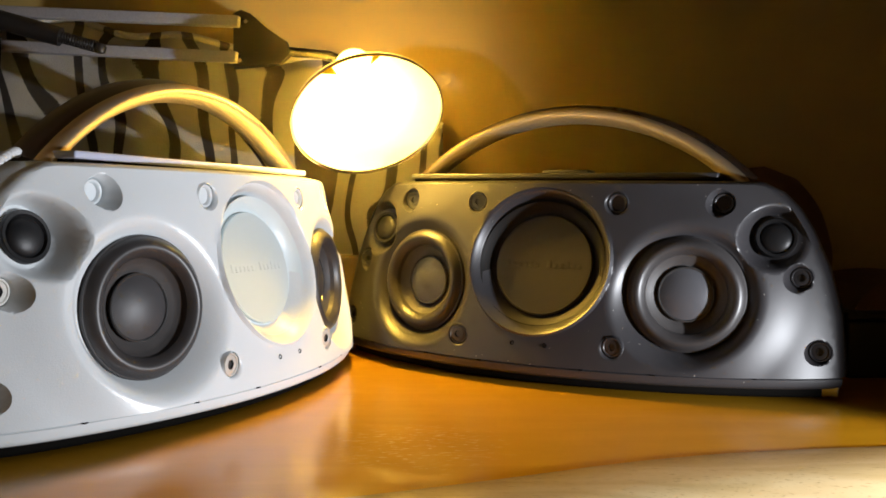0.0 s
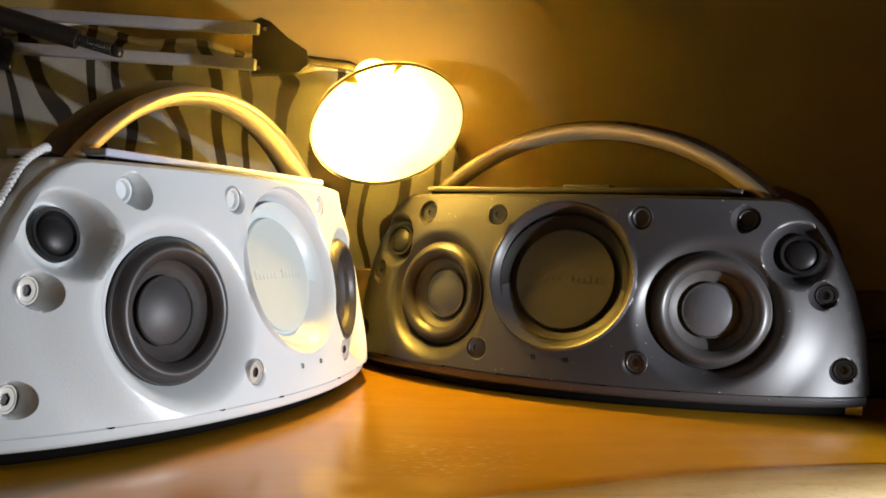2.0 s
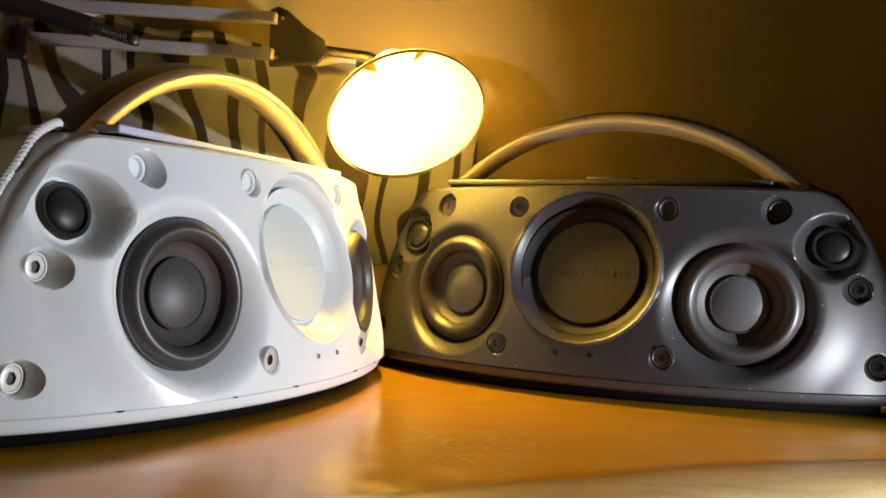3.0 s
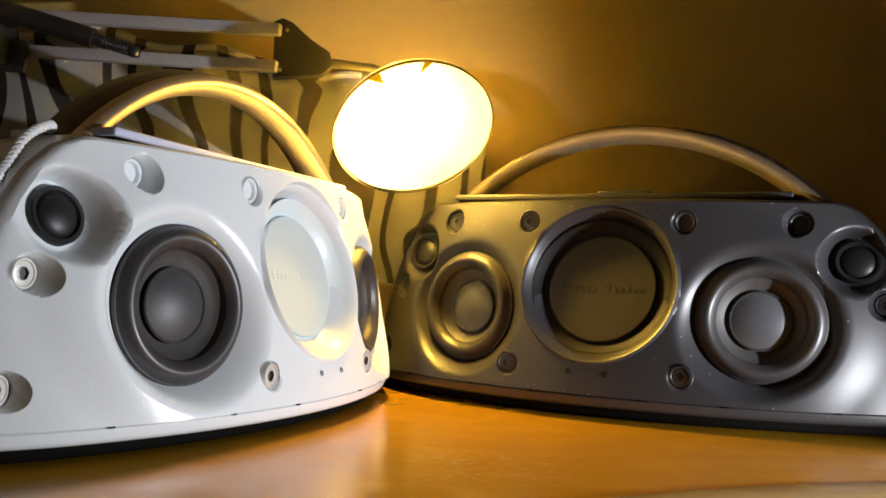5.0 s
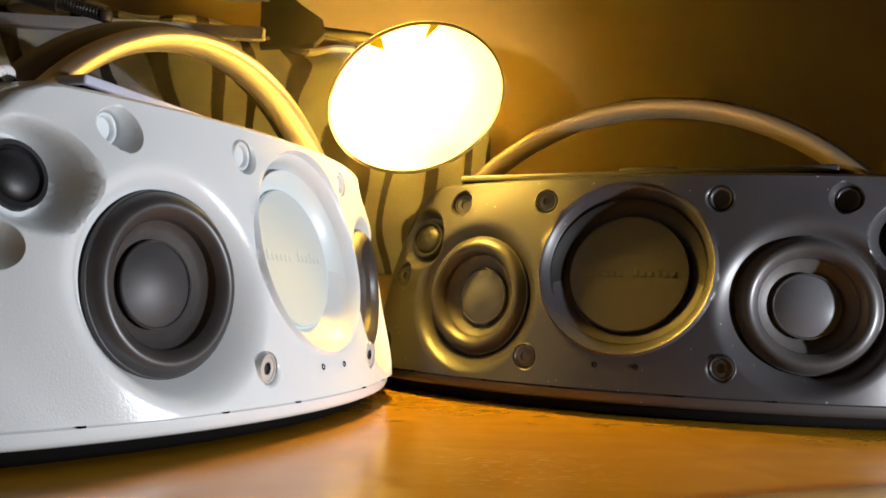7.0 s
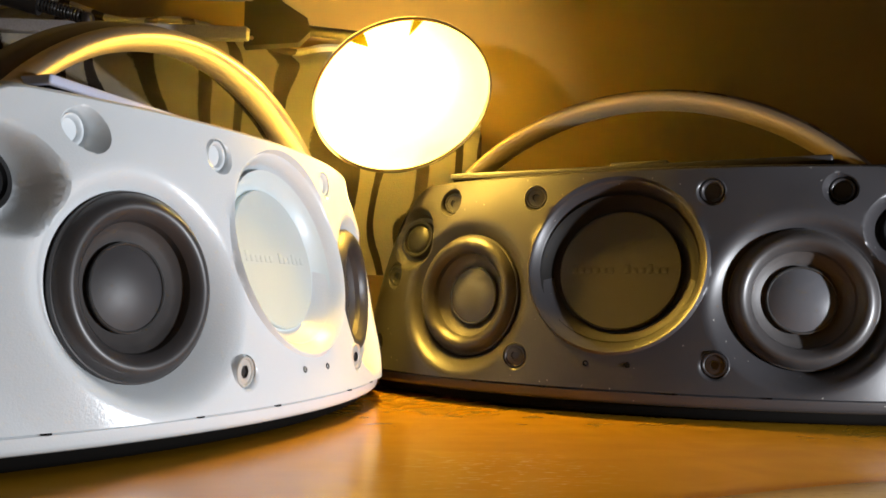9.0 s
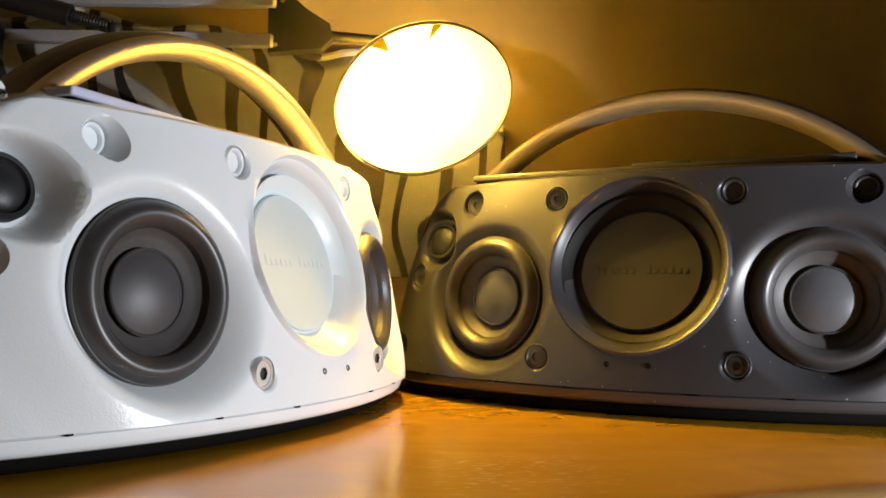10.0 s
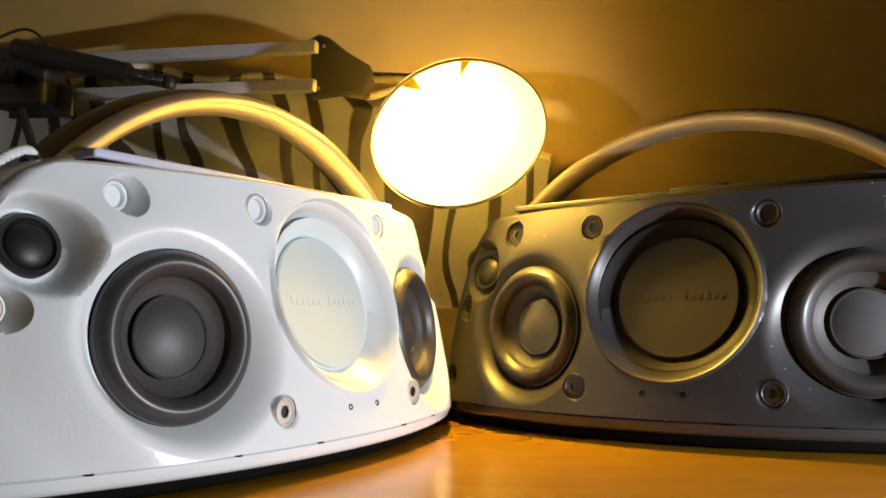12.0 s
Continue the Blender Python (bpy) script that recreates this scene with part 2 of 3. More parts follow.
def lathe(bm, profile, frame_m, segs=64):
    """Spins (radius, height) pairs round the z axis of frame_m."""
    rings = []
    for r, h in profile:
        if r < 1e-6:
            rings.append([bm.verts.new(frame_m @ Vector((0, 0, h)))])
        else:
            rings.append([bm.verts.new(frame_m @ Vector((r * math.cos(2 * math.pi * k / segs), r * math.sin(2 * math.pi * k / segs), h))) for k in range(segs)])
    for a, b in zip(rings, rings[1:]):
        for k in range(segs):
            q = [a[k % len(a)], a[(k + 1) % len(a)], b[(k + 1) % len(b)], b[k % len(b)]]
            q = list(dict.fromkeys(q))
            if len(q) > 2:
                bm.faces.new(q)
    return bm


def sweep(bm, points, radius, segs=10, closed_ends=True, section=None):
    """A tube, or a strip of the given section, along points."""
    pts = [Vector(p) for p in points]
    rings = []
    up = Vector((0, 0, 1))
    for i, p in enumerate(pts):
        d = (pts[min(i + 1, len(pts) - 1)] - pts[max(i - 1, 0)]).normalized()
        side = d.cross(up)
        side = side.normalized() if side.length > 0.05 else Vector((1, 0, 0))
        top = side.cross(d)
        sec = section or [(radius * math.cos(2 * math.pi * k / segs), radius * math.sin(2 * math.pi * k / segs)) for k in range(segs)]
        rings.append([bm.verts.new(p + side * u + top * v) for u, v in sec])
    n = len(rings[0])
    for a, b in zip(rings, rings[1:]):
        for k in range(n):
            bm.faces.new([a[k], a[(k + 1) % n], b[(k + 1) % n], b[k]])
    if closed_ends:
        bm.faces.new(rings[0])
        bm.faces.new(rings[-1][::-1])
    return bm


def spline(points, steps=8):
    """Catmull-Rom through points."""
    p = [Vector(q) for q in points]
    p = [2 * p[0] - p[1], *p, 2 * p[-1] - p[-2]]
    out = []
    for a, b, c, d in zip(p, p[1:], p[2:], p[3:]):
        for k in range(steps):
            t = k / steps
            out.append(0.5 * (2 * b + (c - a) * t + (2 * a - 5 * b + 4 * c - d) * t * t + (3 * b - a - 3 * c + d) * t ** 3))
    out.append(p[-2])
    return out


def smoothstep(t):
    t = min(1.0, max(0.0, t))
    return t * t * (3 - 2 * t)


# ---- the setting ----
def desk_line(x):
    """The y of the seam between desk top and nosing."""
    xs = (-0.9, -0.3, 0.0, 0.0855, 0.14, 0.203, 0.271, 0.362, 0.5, 1.0)
    ys = (-0.40, -0.34, -0.264, -0.2375, -0.2195, -0.195, -0.178, -0.169, -0.166, -0.166)
    return float(np.interp(x, xs, ys))


def desk_seam():
    xs = np.linspace(-0.9, 1.0, 120)
    ys = np.array([desk_line(v) for v in xs])
    for _ in range(4):
        ys[1:-1] = (ys[:-2] + 2 * ys[1:-1] + ys[2:]) / 4
    return list(zip(xs, ys))


SEAM = desk_seam()


def build_desk():
    desk = tagged(new("desk"), "orange-varnished wooden desk with a pale curved beech edge", "desk")
    bm = bmesh.new()
    top = [bm.verts.new((x, y, 0)) for x, y in SEAM]
    back = [bm.verts.new((x, 0.2076, 0)) for x, _ in SEAM]
    low = [bm.verts.new((x, y, -0.025)) for x, y in SEAM]
    lowb = [bm.verts.new((x, 0.2076, -0.025)) for x, _ in SEAM]
    for k in range(len(SEAM) - 1):
        bm.faces.new([top[k], top[k + 1], back[k + 1], back[k]])
        bm.faces.new([low[k], low[k + 1], lowb[k + 1], lowb[k]])
        bm.faces.new([back[k], back[k + 1], lowb[k + 1], lowb[k]])
        bm.faces.new([top[k], top[k + 1], low[k + 1], low[k]])
    part("desktop", bm, DESK, desk)
    bm = bmesh.new()
    w = 0.05
    sec = [(0.0006, 0.0012), (0.004, 0.0022), (w - 0.016, 0.002), (w - 0.007, -0.001), (w - 0.002, -0.006), (w, -0.014), (w - 0.002, -0.026), (w - 0.01, -0.032), (0.0006, -0.032)]
    rings = []
    for k, (x, y) in enumerate(SEAM):
        a, b = SEAM[max(k - 1, 0)], SEAM[min(k + 1, len(SEAM) - 1)]
        d = Vector((b[0] - a[0], b[1] - a[1], 0)).normalized()
        out = Vector((d.y, -d.x, 0))
        rings.append([bm.verts.new(Vector((x, y, 0)) + out * u + Vector((0, 0, v))) for u, v in sec])
    for a, b in zip(rings, rings[1:]):
        for k in range(len(sec)):
            bm.faces.new([a[k], a[(k + 1) % len(sec)], b[(k + 1) % len(sec)], b[k]])
    part("edge_nosing", bm, BEECH, desk, "pale beech nosing with a rounded front", smooth=60)
    return desk


build_desk()
tagged(part("wall_back", box(bmesh.new(), (-0.92, 0.208, -0.75), (1.02, 0.3, 1.25)), WALL), "brown painted wall behind the desk", "wall", kind="structure")
# added surfaces out of view close the room; the pale ones give bounced fill
tagged(part("wall_west", box(bmesh.new(), (-1.0, -1.3, -0.75), (-0.92, 0.3, 1.25)), ROOM_BOUNCE), "unseen added side wall, pale to bounce light", "wall", kind="structure")
# east wall is added out of view, dark so the right stays dim
tagged(part("wall_east", box(bmesh.new(), (1.02, -1.3, -0.75), (1.1, 0.3, 1.25)), DIM), "unseen added side wall, dark brown to limit bounced light", "wall", kind="structure")
tagged(part("wall_south", box(bmesh.new(), (-1.0, -1.4, -0.75), (1.1, -1.3, 1.25)), ROOM_BOUNCE), "unseen added wall facing the desk, pale to bounce light", "wall", kind="structure")
tagged(part("floor", box(bmesh.new(), (-1.0, -1.4, -0.85), (1.1, 0.3, -0.75)), ROOM_BOUNCE), "unseen added floor, pale to bounce light", "floor", kind="structure")
tagged(part("ceiling", box(bmesh.new(), (-1.0, -1.4, 1.25), (1.1, 0.3, 1.33)), ROOM_BOUNCE), "unseen added ceiling, pale to bounce light", "ceiling", kind="structure")


# ---- the loudspeakers ----
RF, LEAN, ZREF = 0.365, 0.215, 0.032
SQUASH = 0.965
WOOFER = (Vector((0.106, 0.0319, 0.072)), Vector((0.23, -1, 0.084)).normalized(), 0.0405)
RING = (Vector((0.0, 0.0146, 0.0922)), Vector((0.0, -1, 0.27)).normalized(), 0.0556)
TWEETER = (Vector((0.161, 0.0645, 0.1125)), Vector((0.18, -1, 0.25)).normalized(), 0.0145)
# screw seats on the panel's half with x > 0: place of the seat
SEATS = {"top_outer": (0.1265, 0.0505, 0.1367), "top_inner": (0.0559, 0.0275, 0.1359), "low_inner": (0.0608, 0.0050, 0.0339),
         "low_outer": (0.1920, 0.0612, 0.0345), "side": (0.1785, 0.0630, 0.0852)}


def panel_y(x, z):
    return RF - math.sqrt(max(RF * RF - x * x, 1e-4)) + LEAN * (z - ZREF) + 3.0 * max(0.0, abs(x) - 0.165) ** 2


def plane_y(c, n, x, z):
    return c.y - (n.x * (x - c.x) + n.z * (z - c.z)) / n.y


def mirror(v, s):
    return Vector((v[0] * s, v[1], v[2]))


def front_y(x, z):
    """Depth of the moulded front at (x, z), with its funnels and seats."""
    y = panel_y(x, z)
    s = 1 if x >= 0 else -1
    ax = abs(x)
    c, n, r = WOOFER
    d = math.hypot(ax - c.x, z - c.z)
    # a raised collar round the outer side of the woofer
    outer = smoothstep(0.5 + 0.7 * (ax - c.x) / max(d, 1e-6))
    y -= 0.0040 * outer * smoothstep((d - 0.0400) / 0.008) * (1 - smoothstep((d - 0.0500) / 0.028))
    if d < 0.0535:
        u = min(1.0, max(0.0, (d - r - 0.0006) / (0.0535 - r - 0.0006)))
        y += (plane_y(c, n, ax, z) + 0.0026 - y) * (1 - u) ** 1.8
    c, n, r = TWEETER
    d = math.hypot(ax - c.x, z - c.z)
    if d < 0.0300:
        t = plane_y(c, n, ax, z) + 0.0006 + 0.0034 * smoothstep((c.x - ax) / 0.024 + 0.5)
        k = (d - 0.0158) / 0.0080 if t > y else (d - 0.0148) / 0.0105
        y += (t - y) * (1 - smoothstep(k))
    c, n, r = RING
    d = math.hypot(ax, (z - c.z) / SQUASH)
    p = plane_y(c, n, x, z)
    if d < 0.0570:
        y = p + (y - p) * smoothstep((d - 0.0552) / 0.0018)
        if 0.0497 <= d <= 0.0552:
            y = p + 0.0075 * ((0.0552 - d) / 0.0055) ** 1.4
        for r0, h0, r1, h1 in ((0.0497, 0.0075, 0.0430, 0.0160), (0.0430, 0.0160, 0.0, 0.0160)):
            if r1 <= d <= r0:
                y = p + h0 + (h1 - h0) * (r0 - d) / (r0 - r1)
    for key, (sx, sy, sz) in SEATS.items():
        d = math.hypot(ax - sx, z - sz)
        if d < 0.0150:
            seat = sy + 0.0026
            sunk = y < sy
            y += ((seat if d < 0.0077 else sy) - y) * max(0.0, 1 - max(0.0, d - 0.0076) / (0.0012 + (0.0018 * smoothstep((sx + 0.005 - ax) / 0.010) if key in ("side", "top_outer") else 0.0) if sunk else 0.0008))
    return y


def half_width(z):
    return float(np.interp(z, (0.0165, 0.025, 0.059, 0.09, 0.118, 0.134, 0.1455, 0.1525), (0.2085, 0.2082, 0.2045, 0.196, 0.184, 0.1745, 0.1635, 0.150)))


def outline(inset=0.0, z0=0.0172, z1=0.1525):
    """The front's outline, anticlockwise from the low left."""
    right = []
    for z in np.linspace(z0, z1, 40):
        right.append((half_width(z) - inset, min(z, z1 - inset * 0.6)))
    for k in range(1, 4):
        right.append((right[-1][0] - 0.002, z1 - inset * 0.6))
    bottom = [(x, z0) for x in np.linspace(-(half_width(z0) - inset), half_width(z0) - inset, 90)][:-1]
    topx = right[-1][0]
    top = [(x, z1 - inset * 0.6) for x in np.linspace(topx, -topx, 70)][1:-1]
    left = [(-x, z) for x, z in right[::-1]][:-1]
    return bottom + right + top + left


def panel_mesh(material):
    from mathutils.geometry import delaunay_2d_cdt
    edge = outline(0.004)
    verts = [Vector(p) for p in edge]
    edges = [(k, (k + 1) % len(edge)) for k in range(len(edge))]
    holes = []
    taken = []

    def circle(cx, cz, r, segs, squash=1.0):
        kept = {}
        for k in range(segs):
            a = 2 * math.pi * (k + 0.5) / segs
            x, z = cx + r * math.cos(a), cz + r * math.sin(a) * squash
            if abs(x) < half_width(z) - 0.0052 and 0.0185 < z < 0.1492:
                kept[k] = len(verts)
                verts.append(Vector((x, z)))
        edges.extend((kept[k], kept[(k + 1) % segs]) for k in kept if (k + 1) % segs in kept)

    for s in (1, -1):
        c, _, r = WOOFER
        for rr in (0.0405, 0.0411, 0.0424, 0.0438, 0.0454, 0.0470, 0.0486, 0.0502, 0.0518, 0.0535, 0.0552):
            circle(s * c.x, c.z, rr, 112)
        taken.append((s * c.x, c.z, 0.0566))
        holes.append((s * c.x, c.z, 0.0405))
        c, _, r = TWEETER
        for rr in (0.0125, 0.0150, 0.0165, 0.018, 0.0195, 0.0210, 0.0225, 0.0240, 0.0255, 0.0270, 0.0285, 0.0298):
            circle(s * c.x, c.z, rr, 48)
        taken.append((s * c.x, c.z, 0.0304))
        holes.append((s * c.x, c.z, 0.0125))
        for sx, sy, sz in SEATS.values():
            for rr in (0.003, 0.0076, 0.0078, 0.0081, 0.0084, 0.0091, 0.0098, 0.0107, 0.0118):
                circle(s * sx, sz, rr, 48)
            taken.append((s * sx, sz, 0.0126))
    for rr in (0.0430, 0.0455, 0.0485, 0.0497, 0.0508, 0.0517, 0.0526, 0.0534, 0.0541, 0.0547, 0.0552, 0.0561, 0.0570):
        circle(0, RING[0].z, rr, 144, SQUASH)
    holes.append((0, RING[0].z, 0.0))
    taken.append((0, RING[0].z, 0.0585))
    for i, z in enumerate(np.arange(0.020, 0.1505, 0.0032)):
        for x in np.arange(-0.206 + (i % 2) * 0.0016, 0.206, 0.0032):
            if abs(x) < half_width(z) - 0.0065 and all(math.hypot(x - a, z - b) > r for a, b, r in taken):
                verts.append(Vector((x, z)))
    co, _, faces, *_ = delaunay_2d_cdt(verts, edges, [], 1, 1e-6)
    bm = bmesh.new()
    vs = [bm.verts.new((p.x, front_y(p.x, p.y), p.y)) for p in co]
    for f in faces:
        m = sum((co[i] for i in f), Vector((0, 0))) / len(f)
        if any(math.hypot(m.x - a, m.y - b) < r for a, b, r in holes):
            continue
        bm.faces.new([vs[i] for i in f])
    # rounded rim that turns back into the shell
    loops = []
    for inset, back in ((0.004, 0.0), (0.0025, 0.0009), (0.001, 0.0028), (0.0, 0.0065)):
        loops.append([bm.verts.new((x, panel_y(x, z) + back, z)) for x, z in outline(inset)])
    for a, b in zip(loops, loops[1:]):
        for k in range(len(a)):
            j = (k + 1) % len(a)
            bm.faces.new([a[k], a[j], b[j], b[k]])
    bmesh.ops.remove_doubles(bm, verts=bm.verts, dist=1e-5)
    return finish("front_panel", bm, material, 35)


def shell_mesh(material):
    bm = bmesh.new()
    loops = []
    for s, k in ((0.0, 1.0), (0.3, 1.0), (0.6, 0.985), (0.8, 0.95), (0.92, 0.88), (1.0, 0.76)):
        ring = []
        for x, z in outline(0.0):
            y0 = panel_y(x, z) + 0.0065
            y1 = 0.150 - 0.25 * x * x
            ring.append(bm.verts.new((x * k, y0 + (max(y1, y0 + 0.03) - y0) * s, 0.07 + (z - 0.07) * (0.4 + 0.6 * k))))
        loops.append(ring)
    for a, b in zip(loops, loops[1:]):
        for k in range(len(a)):
            j = (k + 1) % len(a)
            bm.faces.new([a[k], a[j], b[j], b[k]])
    bm.faces.new(loops[-1])
    return finish("shell", bm, material, 50)


def base_mesh(material, inset, z_top):
    """A base, or the shade skirt below it, that follows the front's curve and draws in underneath."""
    bm = bmesh.new()
    def ring(off, z):
        pts = []
        for t in np.linspace(-1, 1, 81):
            x = t * (0.208 - off)
            pts.append((x, panel_y(x, z_top) + off))
        for t in np.linspace(1, -1, 41):
            x = t * (0.19 - off)
            pts.append((x, 0.145 - 1.1 * max(0, abs(x) - 0.1) ** 1.2 - off))
        return [bm.verts.new((x, y, z)) for x, y in pts]
    loops = [ring(inset + 0.002, z_top + 0.0012), ring(inset, z_top), ring(inset + 0.0003, z_top - 0.0040), ring(inset + 0.0012, z_top - 0.0058), ring(inset + 0.0035, z_top - 0.0068), ring(inset + 0.010, z_top - 0.0073), ring(inset + 0.028, z_top - 0.0085)]
    for a, b in zip(loops, loops[1:]):
        for k in range(len(a)):
            j = (k + 1) % len(a)
            bm.faces.new([a[k], a[j], b[j], b[k]])
    bm.faces.new(loops[-1])
    return finish("base", bm, material, 50)


def handle_part(name, section, material, parent, label, a_max=45.0):
    bm = bmesh.new()
    rings = []
    rad, zc = 0.194, 0.208 - 0.194
    for a in np.linspace(-a_max, a_max, 72):
        s, c = math.sin(radians(a)), math.cos(radians(a))
        rings.append([bm.verts.new((s * (rad + n), y, zc + c * (rad + n))) for y, n in section])
    n = len(section)
    for a, b in zip(rings, rings[1:]):
        for k in range(n):
            bm.faces.new([a[k], a[(k + 1) % n], b[(k + 1) % n], b[k]])
    bm.faces.new(rings[0])
    bm.faces.new(rings[-1][::-1])
    return part(name, bm, material, parent, label, 50)


def woofer_parts(parent, s, cap_material):
    c, n, r = mirror(WOOFER[0], s), mirror(WOOFER[1], s), WOOFER[2]
    f = axis_frame(c, n)
    drum = part("woofer", lathe(bmesh.new(), [(0.0412, -0.006), (0.0412, -0.0006), (0.0409, 0.0), (0.0402, 0.0002), (0.0398, -0.0010), (0.0396, -0.004)], f, 96), RUBBER, parent, "round black woofer driver")
    roll = [(0.0403 - 0.0116 * k / 14, 0.0004 + 0.0048 * math.sin(math.pi * k / 14) ** 0.9) for k in range(15)]
    part("surround", lathe(bmesh.new(), roll, f, 96), RUBBER, drum, "black rubber roll surround")
    cone = [(0.0287, 0.0006), (0.0280, -0.0026), (0.0262, -0.0044), (0.0240, -0.0060), (0.0235, -0.0062), (0.0212, -0.0080), (0.0188, -0.0088)]
    part("cone", lathe(bmesh.new(), cone, f, 96), CONE, drum, "dark grey ribbed paper cone", 25)
    cap = [(0.0187, -0.0120), (0.0187, -0.0066), (0.0184, -0.0060)] + [(0.0184 * (1 - k / 10), -0.0060 + 0.0040 * (1 - (1 - k / 10) ** 2)) for k in range(1, 11)]
    part("dust_cap", lathe(bmesh.new(), cap, f, 72), cap_material, drum, "domed dust cap", 40)
    bead = [(0.0191 + 0.0008 * math.cos(a), -0.0060 + 0.0008 * math.sin(a)) for a in np.linspace(0, 2 * math.pi, 9)]
    part("glue_bead", lathe(bmesh.new(), bead, f, 72), GLUE, drum, "shiny bead of glue")
    return drum


def tweeter_parts(parent, s):
    c, n, r = mirror(TWEETER[0], s), mirror(TWEETER[1], s), TWEETER[2]
    f = axis_frame(c - n * 0.0026, n)
    body = part("tweeter", lathe(bmesh.new(), [(0.0142, -0.008), (0.0143, 0.0042), (0.0136, 0.0052), (0.0118, 0.0050), (0.0112, 0.0035), (0.0106, 0.0030)], f, 56), TWEET, parent, "small black tweeter with a glossy rim")
    dome = [(0.0108 * math.cos(k * math.pi / 20), 0.0026 + 0.0046 * math.sin(k * math.pi / 20)) for k in range(11)]
    part("dome", lathe(bmesh.new(), dome, f, 48), TWEET, body, "glossy black dome")
    return body


def screw_parts(parent, s, seat, ring_material, screw_material, filled):
    c = mirror(seat, s)
    f = axis_frame(c + Vector((0, 0.0012, 0)), (0, -1, 0.0))
    edge = [(0.0072, -0.002), (0.0072, 0.0003), (0.0069, 0.0008), (0.0061, 0.0008)]
    full = [(0.0056, 0.0001), (0.0050, 0.0003), (0.0031, 0.0003)]
    empty = [(0.0056, 0.0004), (0.0050, -0.0010), (0.0046, -0.0040), (0.0, -0.0044)]
    ring = part("screw", lathe(bmesh.new(), edge + (full if filled else empty), f, 36), ring_material, parent, "recessed screw" if filled else "empty screw boss")
    if filled:
        bm = lathe(bmesh.new(), [(0.0033, 0.0003), (0.0028, 0.0004), (0.0026, -0.0008), (0.0, -0.0008)], f, 6)
        part("socket", bm, screw_material, ring, "hexagonal socket", 20)
    return ring


def badge_parts(parent, material, ring_material):
    c, n, r = RING
    f = axis_frame(c - n * 0.0122, n)
    disc = part("badge_disc", lathe(bmesh.new(), [(0.0384, -0.004), (0.0384, -0.0008), (0.0377, 0.0), (0.0, 0.0)], f, 96), material, parent, "flat round disc with raised marks")
    wall_f = axis_frame(c, n) @ Matrix.Diagonal((1, SQUASH, 1, 1))
    # added lining; on the black speaker its colour carries the recess's shade
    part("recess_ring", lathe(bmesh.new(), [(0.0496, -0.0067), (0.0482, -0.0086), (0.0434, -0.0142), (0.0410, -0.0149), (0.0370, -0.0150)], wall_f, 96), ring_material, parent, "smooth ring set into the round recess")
    # raised marks where a maker's name stands, as plain bars
    right, up = Vector((1, 0, 0)), n.cross(Vector((1, 0, 0)))
    if up.z < 0:
        up = -up
    o = c - n * 0.0122
    xs = [-0.0300 + 0.0047 * k for k in range(6)] + [0.0035 + 0.0047 * k for k in range(6)]
    tall = (2, 0, 0, 0, 0, 0, 2, 0, 0, 2, 0, 0)
    for x, t in zip(xs, tall):
        bm = bmesh.new()
        box(bm, (0, 0, 0), (0.0032, 0.0036 + t * 0.001, 0.0003), 0.0001)
        m = Matrix((right, up, n)).transposed().to_4x4()
        m.translation = o + right * x + up * (-0.0025) - n * 0.0001
        bm.transform(m)
        part("mark", bm, material, disc)
    return disc


